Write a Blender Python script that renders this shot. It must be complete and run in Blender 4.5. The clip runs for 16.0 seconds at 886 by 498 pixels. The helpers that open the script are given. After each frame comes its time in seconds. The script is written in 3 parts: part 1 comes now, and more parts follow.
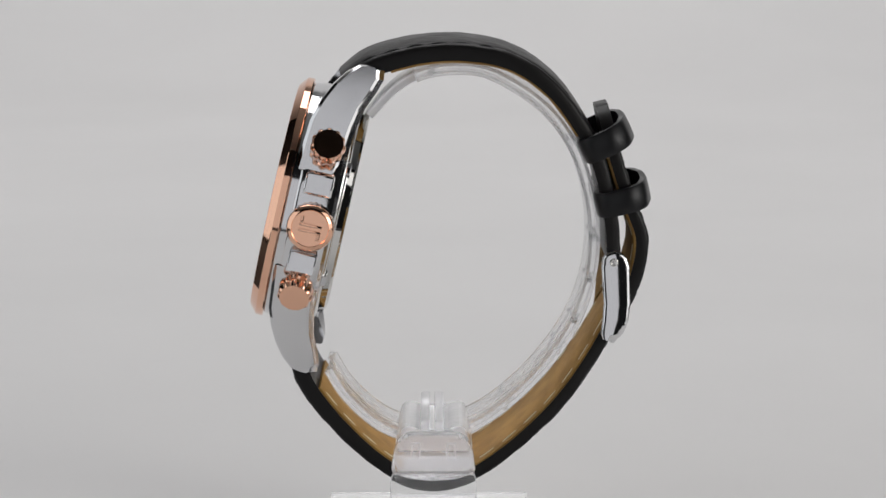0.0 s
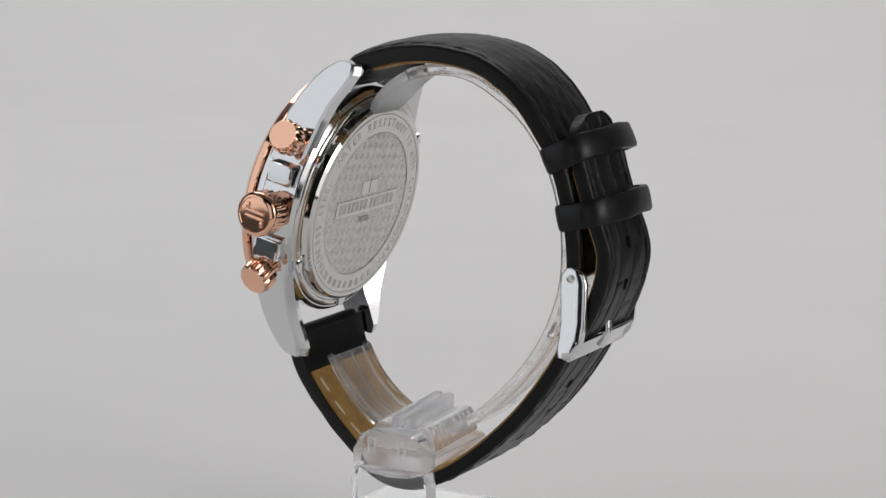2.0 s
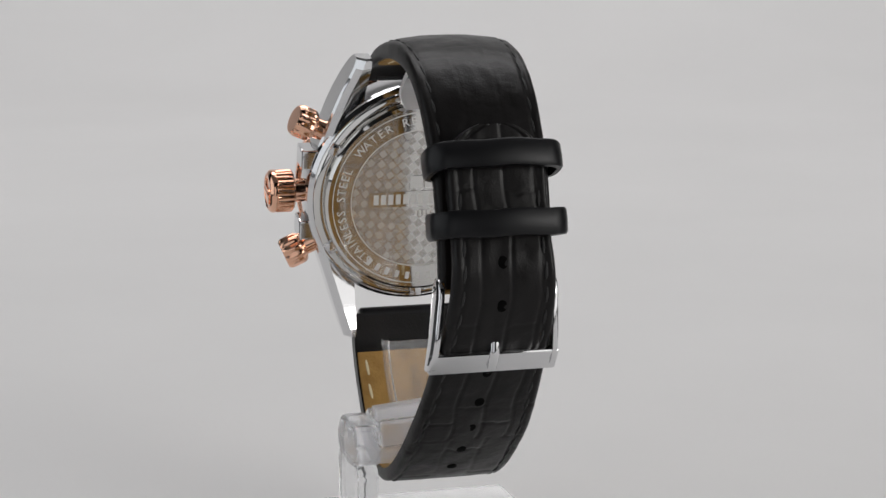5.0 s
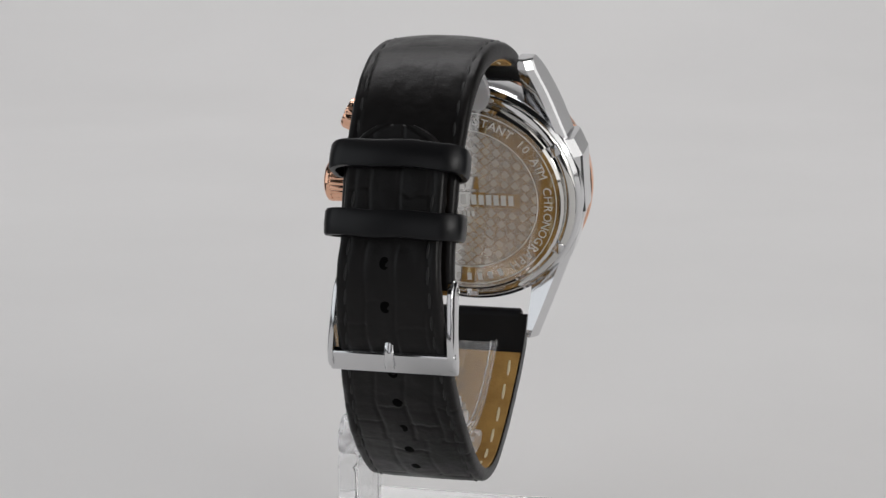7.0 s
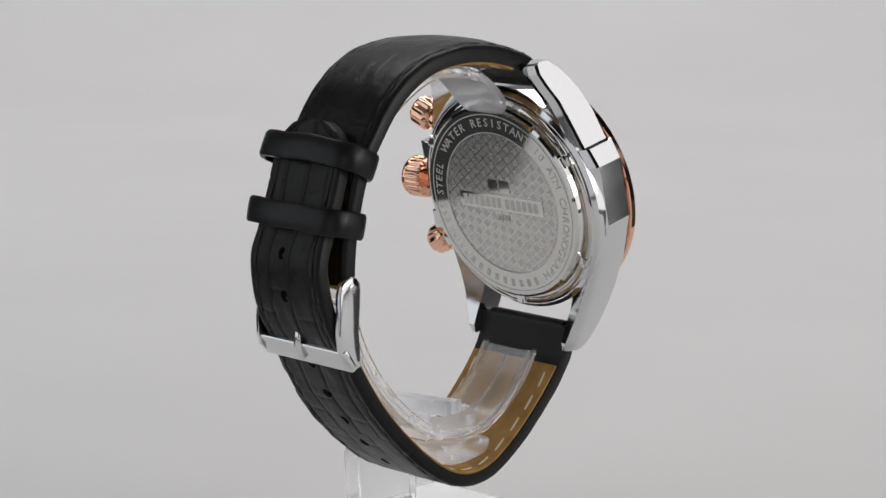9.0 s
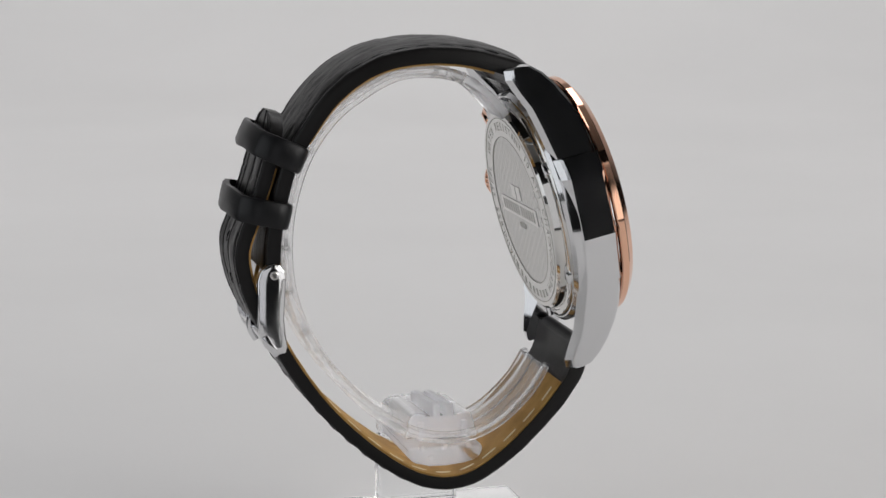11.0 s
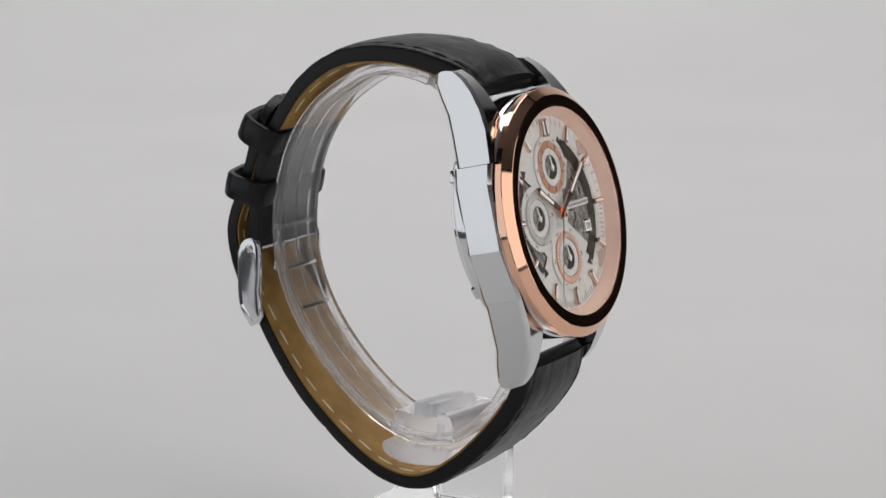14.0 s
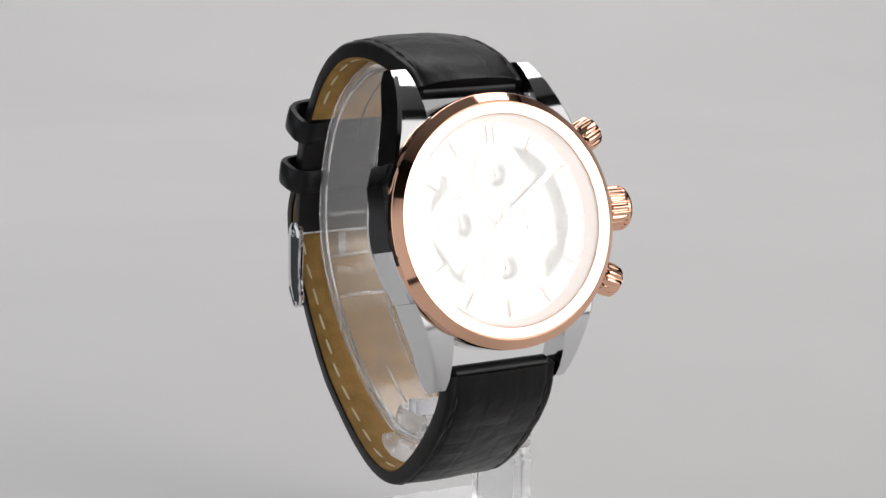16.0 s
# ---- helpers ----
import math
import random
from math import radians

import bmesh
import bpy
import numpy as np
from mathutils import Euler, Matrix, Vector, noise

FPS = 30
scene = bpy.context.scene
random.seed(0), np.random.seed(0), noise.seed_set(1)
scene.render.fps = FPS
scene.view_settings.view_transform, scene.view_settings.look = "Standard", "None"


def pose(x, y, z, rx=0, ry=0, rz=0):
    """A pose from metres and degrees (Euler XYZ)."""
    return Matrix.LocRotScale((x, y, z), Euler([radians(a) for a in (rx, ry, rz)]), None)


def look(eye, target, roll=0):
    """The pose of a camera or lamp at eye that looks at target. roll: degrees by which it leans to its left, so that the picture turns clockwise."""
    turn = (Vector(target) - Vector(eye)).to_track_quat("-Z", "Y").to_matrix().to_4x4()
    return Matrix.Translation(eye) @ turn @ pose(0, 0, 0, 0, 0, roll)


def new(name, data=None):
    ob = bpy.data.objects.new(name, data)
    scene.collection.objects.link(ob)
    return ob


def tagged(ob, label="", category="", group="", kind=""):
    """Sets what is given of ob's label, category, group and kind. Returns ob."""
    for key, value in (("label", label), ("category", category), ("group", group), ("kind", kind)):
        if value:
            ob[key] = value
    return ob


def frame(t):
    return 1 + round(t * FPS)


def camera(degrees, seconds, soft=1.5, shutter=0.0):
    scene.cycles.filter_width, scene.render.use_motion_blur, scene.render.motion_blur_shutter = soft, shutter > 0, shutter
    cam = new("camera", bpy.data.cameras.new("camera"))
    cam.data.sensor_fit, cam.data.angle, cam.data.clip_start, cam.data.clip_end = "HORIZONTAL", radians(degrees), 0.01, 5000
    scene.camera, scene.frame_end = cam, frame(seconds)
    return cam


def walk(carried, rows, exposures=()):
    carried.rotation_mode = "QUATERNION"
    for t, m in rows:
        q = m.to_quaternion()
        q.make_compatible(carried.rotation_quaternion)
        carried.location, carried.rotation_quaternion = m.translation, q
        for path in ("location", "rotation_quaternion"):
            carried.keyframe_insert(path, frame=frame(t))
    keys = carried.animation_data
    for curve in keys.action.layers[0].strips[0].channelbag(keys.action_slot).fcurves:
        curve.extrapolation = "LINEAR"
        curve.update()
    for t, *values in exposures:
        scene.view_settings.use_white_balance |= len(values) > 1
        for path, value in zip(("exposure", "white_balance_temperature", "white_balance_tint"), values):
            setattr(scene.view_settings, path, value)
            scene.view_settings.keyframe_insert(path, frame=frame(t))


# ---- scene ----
# ---- camera: it stands still before a turning display ----
TABLE_TO_AXIS = 0.051           # height of the watch's own origin over the table
EYE = Vector((0.0016, -0.4058, 0.0778 + TABLE_TO_AXIS))
DIP = 0.18476
AIM = EYE + Vector((0, math.cos(DIP), -math.sin(DIP)))
cam = camera(22.0, 16.0, soft=1.5)
walk(cam, [(0.0, look(EYE, AIM)), (16.0, look(EYE, AIM))])

# ---- light: a dark studio with softboxes left, right and in front, and one overhead ----
world = bpy.data.worlds.new("studio")
scene.world = world
world.use_nodes = True
world.node_tree.nodes["Background"].inputs[0].default_value = (0.5, 0.5, 0.52, 1)
world.node_tree.nodes["Background"].inputs[1].default_value = 0.02
scene.view_settings.exposure = 0.0
HUB = Vector((0, 0, 0.065))


def softbox(name, azimuth, rise, distance, wide, high, watts, colour, target=HUB):
    a, e = radians(azimuth), radians(rise)
    way = Vector((math.sin(a) * math.cos(e), -math.cos(a) * math.cos(e), math.sin(e)))
    lamp = bpy.data.lights.new(name, "AREA")
    lamp.shape, lamp.size, lamp.size_y, lamp.energy, lamp.color = "RECTANGLE", wide, high, watts, colour
    ob = new(name, lamp)
    ob.matrix_world = look(HUB + way * distance, target)
    return ob


softbox("softbox_right", 66, 8, 0.85, 0.90, 1.1, 3.5, (1.0, 0.985, 0.97))
softbox("lamp_head_right", 60, 12, 0.80, 0.40, 0.26, 1.4, (1.0, 0.985, 0.96))
softbox("softbox_left", -72, 8, 0.85, 1.08, 1.1, 3.3, (0.93, 0.965, 1.0))
softbox("softbox_front", -6, 4.5, 0.95, 0.58, 0.87, 0.95, (0.97, 0.97, 1.0))
softbox("softbox_top", 180, 62, 1.15, 1.2, 0.6, 7.15, (1.0, 0.985, 0.995), Vector((0, 0.42, 0.0)))


# ---- materials ----
def material(name, base, rough=0.5, metal=0.0, **extra):
    mat = bpy.data.materials.new(name)
    mat.use_nodes = True
    bsdf = mat.node_tree.nodes["Principled BSDF"]
    bsdf.inputs["Base Color"].default_value = (*base, 1)
    bsdf.inputs["Roughness"].default_value = rough
    bsdf.inputs["Metallic"].default_value = metal
    for key, value in extra.items():
        bsdf.inputs[key.replace("_", " ")].default_value = value
    return mat


def node(mat, kind, **values):
    n = mat.node_tree.nodes.new(kind)
    for key, value in values.items():
        if key in n.inputs:
            n.inputs[key].default_value = value
        else:
            n.inputs[key.replace("_", " ")].default_value = value
    return n


def link(mat, a, b):
    mat.node_tree.links.new(a, b)


def bsdf_of(mat):
    return mat.node_tree.nodes["Principled BSDF"]


def mottle(mat, scale, dark, light, low=0.35, high=0.65, detail=6.0):
    """Base colour that wanders between two tones."""
    co = node(mat, "ShaderNodeTexCoord")
    n = node(mat, "ShaderNodeTexNoise", Scale=scale, Detail=detail)
    link(mat, co.outputs["Object"], n.inputs["Vector"])
    r = mat.node_tree.nodes.new("ShaderNodeValToRGB")
    r.color_ramp.elements[0].position, r.color_ramp.elements[1].position = low, high
    r.color_ramp.elements[0].color, r.color_ramp.elements[1].color = (*dark, 1), (*light, 1)
    link(mat, n.outputs["Fac"], r.inputs["Fac"])
    link(mat, r.outputs["Color"], bsdf_of(mat).inputs["Base Color"])
    return mat


def grain(mat, scale, strength, distance, detail=4.0):
    """Fine relief."""
    co = node(mat, "ShaderNodeTexCoord")
    n = node(mat, "ShaderNodeTexNoise", Scale=scale, Detail=detail)
    b = node(mat, "ShaderNodeBump", Strength=strength, Distance=distance)
    link(mat, co.outputs["Object"], n.inputs["Vector"])
    link(mat, n.outputs["Fac"], b.inputs["Height"])
    link(mat, b.outputs["Normal"], bsdf_of(mat).inputs["Normal"])
    return mat


def smudged(mat, scale, low, high):
    """Roughness that wanders, like handled metal or plastic."""
    co = node(mat, "ShaderNodeTexCoord")
    n = node(mat, "ShaderNodeTexNoise", Scale=scale, Detail=5.0)
    m = node(mat, "ShaderNodeMapRange")
    m.inputs["To Min"].default_value, m.inputs["To Max"].default_value = low, high
    link(mat, co.outputs["Object"], n.inputs["Vector"])
    link(mat, n.outputs["Fac"], m.inputs["Value"])
    link(mat, m.outputs["Result"], bsdf_of(mat).inputs["Roughness"])
    return mat


STEEL = smudged(material("polished_steel", (0.72, 0.72, 0.73), 0.08, 1.0), 300, 0.05, 0.12)
STEEL_SATIN = smudged(material("satin_steel", (0.66, 0.65, 0.63), 0.25, 1.0), 500, 0.2, 0.3)
BACK_STEEL = smudged(material("case_back_steel", (0.70, 0.69, 0.67), 0.05, 1.0), 400, 0.03, 0.075)
ROSE = smudged(material("rose_gold", (0.90, 0.53, 0.37), 0.06, 1.0), 350, 0.03, 0.09)
ROSE_PALE = smudged(material("pale_rose_gold", (0.88, 0.64, 0.53), 0.15, 1.0), 350, 0.1, 0.2)
ROSE_SATIN = smudged(material("satin_rose_gold", (0.86, 0.62, 0.51), 0.45, 0.25), 300, 0.35, 0.5)
ENGRAVED = material("engraved_steel", (0.62, 0.61, 0.59), 0.55, 0.35)
LEATHER = grain(smudged(material("black_leather", (0.0075, 0.0068, 0.0068), 0.34, 0.0, Specular_IOR_Level=0.2), 220, 0.26, 0.44), 2600, 0.35, 0.00012)
LEATHER_SMOOTH = grain(smudged(material("smooth_black_leather", (0.006, 0.006, 0.007), 0.36, Specular_IOR_Level=0.26), 260, 0.28, 0.42), 3200, 0.2, 0.0001)
LINING = grain(mottle(material("tan_lining", (0.33, 0.20, 0.06), 0.75), 260, (0.29, 0.155, 0.036), (0.41, 0.235, 0.062)), 2200, 0.5, 0.0002)
STAMP = material("dark_stamp", (0.13, 0.08, 0.03), 0.8)
THREAD_LIGHT = grain(material("cream_thread", (0.72, 0.63, 0.42), 0.7), 5000, 0.4, 0.0001)
THREAD_DARK = grain(material("black_thread", (0.008, 0.008, 0.008), 0.6), 5000, 0.4, 0.0001)
HOLE = material("punched_hole", (0.002, 0.002, 0.002), 0.9, Specular_IOR_Level=0.05)
ACRYLIC = smudged(material("clear_acrylic", (0.975, 0.98, 0.985), 0.04, Transmission_Weight=0.95, IOR=1.4), 180, 0.02, 0.1)
CLEAR_RING = smudged(material("clear_springy_plastic", (0.965, 0.965, 0.97), 0.08, Transmission_Weight=0.9, IOR=1.42), 180, 0.05, 0.2)
FROSTED = grain(smudged(material("frosted_acrylic", (0.925, 0.925, 0.94), 0.35, Transmission_Weight=0.86, IOR=1.2), 220, 0.25, 0.45), 700, 0.2, 0.0003)
CAP = grain(smudged(material("cloudy_acrylic", (0.945, 0.945, 0.96), 0.2, Transmission_Weight=0.9, IOR=1.3), 300, 0.1, 0.3), 500, 0.2, 0.0004)
CRYSTAL = material("watch_crystal", (1, 1, 1), 0.0, Transmission_Weight=1.0, IOR=1.68)
DIAL_WHITE = grain(mottle(material("silvered_dial", (0.64, 0.63, 0.61), 0.42, 0.15), 900, (0.61, 0.60, 0.58), (0.67, 0.66, 0.64)), 4000, 0.1, 0.00005)
DIAL_GREY = material("grey_subdial_ring", (0.50, 0.49, 0.48), 0.35, 0.6)
MOVEMENT = mottle(material("grey_movement", (0.30, 0.29, 0.28), 0.4, 0.6), 1100, (0.18, 0.17, 0.16), (0.44, 0.42, 0.40))
DIAL_DARK = mottle(material("dark_opening_and_shade", (0.035, 0.03, 0.027), 0.4, 0.3), 700, (0.02, 0.017, 0.015), (0.09, 0.075, 0.065))
COPPER = material("copper_subdial_ring", (0.80, 0.45, 0.32), 0.35, 0.7)
LUME = material("white_lume", (0.82, 0.82, 0.78), 0.5)
PRINT = material("grey_print", (0.16, 0.15, 0.15), 0.6)
ORANGE = material("orange_hub", (0.70, 0.13, 0.04), 0.35)
PAPER = grain(mottle(material("white_paper", (0.76, 0.755, 0.75), 0.85), 7, (0.745, 0.74, 0.735), (0.775, 0.77, 0.765)), 900, 0.08, 0.0003)
DARK_WALL = mottle(material("black_studio_wall", (0.02, 0.02, 0.021), 0.9), 3, (0.016, 0.016, 0.017), (0.026, 0.026, 0.027))


def case_back_material():
    """Polished steel with an etched field of small diamonds."""
    mat = material("etched_steel", (0.66, 0.65, 0.63), 0.2, 1.0)
    uv = node(mat, "ShaderNodeUVMap")
    turn = node(mat, "ShaderNodeMapping")
    turn.inputs["Rotation"].default_value = (0, 0, radians(38))
    link(mat, uv.outputs["UV"], turn.inputs["Vector"])
    check = node(mat, "ShaderNodeTexChecker", Scale=0.7)
    link(mat, turn.outputs["Vector"], check.inputs["Vector"])
    lines = node(mat, "ShaderNodeTexBrick", Scale=1.0, Mortar_Size=0.07, Mortar_Smooth=0.1, Brick_Width=1.42857, Row_Height=1.42857)
    lines.offset = 0.0
    link(mat, turn.outputs["Vector"], lines.inputs["Vector"])
    tone = node(mat, "ShaderNodeMix")
    tone.data_type = "RGBA"
    tone.inputs[6].default_value, tone.inputs[7].default_value = (0.66, 0.65, 0.63, 1), (0.58, 0.57, 0.555, 1)
    link(mat, check.outputs["Fac"], tone.inputs[0])
    link(mat, tone.outputs[2], bsdf_of(mat).inputs["Base Color"])

    def spread(fac, low, high, line, socket):
        """One value in each kind of diamond, another in the lines between them."""
        cells = node(mat, "ShaderNodeMapRange")
        cells.inputs["To Min"].default_value, cells.inputs["To Max"].default_value = low, high
        link(mat, fac, cells.inputs["Value"])
        both = node(mat, "ShaderNodeMix")
        link(mat, lines.outputs["Fac"], both.inputs[0])
        link(mat, cells.outputs["Result"], both.inputs[2])
        both.inputs[3].default_value = line
        link(mat, both.outputs[0], bsdf_of(mat).inputs[socket])
    spread(check.outputs["Fac"], 0.11, 0.22, 0.06, "Roughness")
    spread(check.outputs["Fac"], 0.62, 0.78, 1.0, "Metallic")
    return mat


ETCHED = case_back_material()


# ---- building helpers; shapes are drawn in millimetres ----
def part(name, bm, mat, parent=None, label="", at=None, smooth=32):
    """Links a bmesh, drawn in millimetres, as one mesh object."""
    bm.transform(Matrix.Scale(0.001, 4) @ (at or Matrix.Identity(4)))
    bmesh.ops.recalc_face_normals(bm, faces=bm.faces)
    me = bpy.data.meshes.new(name)
    bm.to_mesh(me)
    bm.free()
    me.materials.append(mat)
    me.shade_smooth()
    me.set_sharp_from_angle(angle=radians(smooth))
    ob = new(name, me)
    ob.parent = parent
    if label:
        tagged(ob, label)
    return ob


def box(x0, x1, y0, y1, z0, z1, bevel=0.0, segments=2):
    bm = bmesh.new()
    bmesh.ops.create_cube(bm, size=1, matrix=Matrix.LocRotScale(((x0 + x1) / 2, (y0 + y1) / 2, (z0 + z1) / 2), None, (x1 - x0, y1 - y0, z1 - z0)))
    if bevel:
        bmesh.ops.bevel(bm, geom=bm.edges[:], offset=bevel, segments=segments, profile=0.5, affect="EDGES")
    return bm


def lathe(profile, steps=96, ripple=None):
    """Turns (radius, height) pairs about z; ripple(angle) scales the radius."""
    bm = bmesh.new()
    rings = []
    for r, z in profile:
        if r < 1e-6:
            rings.append([bm.verts.new((0, 0, z))])
            continue
        ring = []
        for i in range(steps):
            a = 2 * math.pi * i / steps
            k = ripple(a, r, z) if ripple else 1.0
            ring.append(bm.verts.new((r * k * math.cos(a), r * k * math.sin(a), z)))
        rings.append(ring)
    for a, b in zip(rings, rings[1:]):
        for i in range(steps):
            j = (i + 1) % steps
            if len(a) == 1 and len(b) > 1:
                bm.faces.new((a[0], b[i], b[j]))
            elif len(b) == 1 and len(a) > 1:
                bm.faces.new((a[i], b[0], a[j]))
            elif len(a) > 1:
                bm.faces.new((a[i], b[i], b[j], a[j]))
    return bm


def prism(points, z0, z1, bevel=0.0, segments=2):
    """A flat outline (x, y) given thickness along z."""
    bm = bmesh.new()
    low = [bm.verts.new((x, y, z0)) for x, y in points]
    top = [bm.verts.new((x, y, z1)) for x, y in points]
    bm.faces.new(low[::-1])
    bm.faces.new(top)
    n = len(points)
    for i in range(n):
        bm.faces.new((low[i], low[(i + 1) % n], top[(i + 1) % n], top[i]))
    if bevel:
        bmesh.ops.bevel(bm, geom=bm.edges[:], offset=bevel, segments=segments, profile=0.5, affect="EDGES")
    return bm


def merge(*parts):
    """Joins bmeshes into the first."""
    out = parts[0]
    for other in parts[1:]:
        me = bpy.data.meshes.new("piece")
        other.to_mesh(me)
        other.free()
        out.from_mesh(me)
        bpy.data.meshes.remove(me)
    return out


def moved(bm, m):
    bm.transform(m)
    return bm


class Curve:
    """A smooth line through points (x, z) of the strap's plane, by arc length."""

    def __init__(self, points):
        pts = [Vector(p) for p in points]
        pts = [2 * pts[0] - pts[1]] + pts + [2 * pts[-1] - pts[-2]]
        line = []
        for a, b, c, d in zip(pts, pts[1:], pts[2:], pts[3:]):
            for k in range(24):
                t = k / 24
                line.append(0.5 * (2 * b + (c - a) * t + (2 * a - 5 * b + 4 * c - d) * t * t + (3 * b - a - 3 * c + d) * t ** 3))
        line.append(pts[-2])
        for _ in range(10):
            line = [line[0]] + [(a + 2 * b + c) / 4 for a, b, c in zip(line, line[1:], line[2:])] + [line[-1]]
        self.line = line
        self.s = [0.0]
        for a, b in zip(line, line[1:]):
            self.s.append(self.s[-1] + (b - a).length)
        self.length = self.s[-1]

    def at(self, s):
        """Place and the two directions there: along, and out of the loop."""
        x = float(np.interp(s, self.s, [p.x for p in self.line]))
        z = float(np.interp(s, self.s, [p.y for p in self.line]))
        e = 0.6
        x0, x1 = (float(np.interp(q, self.s, [p.x for p in self.line])) for q in (s - e, s + e))
        z0, z1 = (float(np.interp(q, self.s, [p.y for p in self.line])) for q in (s - e, s + e))
        along = Vector((x1 - x0, z1 - z0)).normalized()
        return Vector((x, z)), along

    def nearest(self, x, z):
        return self.s[min(range(len(self.line)), key=lambda i: (self.line[i] - Vector((x, z))).length)]


MID = 2.0    # the strap's and the case's middle, off the turning axis


def middle(z):
    """The strap leans a little: its lower half hangs nearer the turning axis."""
    return MID - 0.048 * max(0.0, -z)



def sweep(curve, s0, s1, steps, section, side):
    """Carries a closed section along the curve. section(s, k): list of (across, out, u) for that place; side: +1 where out of the loop lies to the left of the way."""
    bm = bmesh.new()
    uv = bm.loops.layers.uv.new("UVMap")
    rings, coords = [], []
    for i in range(steps + 1):
        s = s0 + (s1 - s0) * i / steps
        p, d = curve.at(s)
        out = Vector((-d.y, d.x)) * side
        pts = section(s, (s - s0) / (s1 - s0))
        rings.append([bm.verts.new((p.x + out.x * h, middle(p.y) + w, p.y + out.y * h)) for w, h in pts])
        coords.append([(s, w) for w, h in pts])
    n = len(rings[0])
    for i in range(steps):
        for j in range(n):
            k = (j + 1) % n
            f = bm.faces.new((rings[i][j], rings[i][k], rings[i + 1][k], rings[i + 1][j]))
            for loop, c in zip(f.loops, (coords[i][j], coords[i][k], coords[i + 1][k], coords[i + 1][j])):
                loop[uv].uv = c
    bm.faces.new(rings[0])
    bm.faces.new(rings[-1][::-1])
    return bm


# ---- the setting: white paper sweep, table, dark room ----
def build_setting():
    # paper sweep: flat behind the display, then rising
    bm = bmesh.new()
    line = [(-170, 0), (-72, 0), (-30, 0), (15, 0), (60, 0), (100, 0), (250, 0), (600, 0)]
    for k in range(1, 17):
        a = radians(90 * k / 16)
        line.append((600 + 500 * math.sin(a), 500 - 500 * math.cos(a)))
    line.append((1100, 1500))
    grid = []
    for y, z in line:
        half = 117 + 0.24 * max(0, y) + 0.9 * max(0, y - 120)
        apron = 130 * min(1, max(0, (15 - y) / 45))
        left, right = 12.5 - half - apron, 12.5 + half + apron
        grid.append([bm.verts.new((left + (right - left) * k / 16, y, z)) for k in range(17)])
    for a, b in zip(grid, grid[1:]):
        for i in range(16):
            bm.faces.new((a[i], a[i + 1], b[i + 1], b[i]))
    bm.normal_update()
    below = bmesh.ops.extrude_face_region(bm, geom=bm.faces[:])
    bmesh.ops.translate(bm, vec=(0, 0.2, -0.35), verts=[v for v in below["geom"] if isinstance(v, bmesh.types.BMVert)])
    sheet = part("backdrop", bm, PAPER, None, "seamless pale grey-white paper sweep behind the display", smooth=80)
    tagged(sheet, category="backdrop", kind="structure")
    top = part("table", box(-390, 340, -200, 800, -30, -0.4, 1.5), DARK_WALL, None, "matt black table under the paper sweep")
    tagged(top, category="table", kind="structure")
    # unseen room shell; its ceiling is white only to brighten the bezel from above
    for name, b in (("wall_north", (-1500, 1500, 1250, 1350, -900, 1800)), ("wall_south", (-1500, 1500, -1350, -1250, -900, 1800)),
                    ("wall_east", (1500, 1600, -1350, 1350, -900, 1800)), ("wall_west", (-1600, -1500, -1350, 1350, -900, 1800)),
                    ("ceiling", (-1500, 1500, -1250, 1250, 1800, 1900)), ("floor", (-1500, 1500, -1250, 1250, -900, -850))):
        pale = name == "ceiling"
        tagged(part(name, box(*b), PAPER if pale else DARK_WALL, None, "plain matt %s studio " % ("white" if pale else "black") + name.split("_")[0]), category=name.split("_")[0], kind="structure")


build_setting()

# ---- the watch ----
watch = new("wrist_watch")
tagged(watch, "steel and rose-gold chronograph watch on a black crocodile-grained leather strap", "watch")
watch.location = (0, 0, TABLE_TO_AXIS)

TILT = radians(13)
CASE = Matrix(((0, math.sin(TILT), -math.cos(TILT), -26.7), (-1, 0, 0, MID), (0, math.cos(TILT), math.sin(TILT), 11.3), (0, 0, 0, 1)))
# in the case: x to 3 o'clock, y to 12 o'clock, z out of the dial


DIAL = CASE @ Matrix.Translation((0, 0, -1.2))


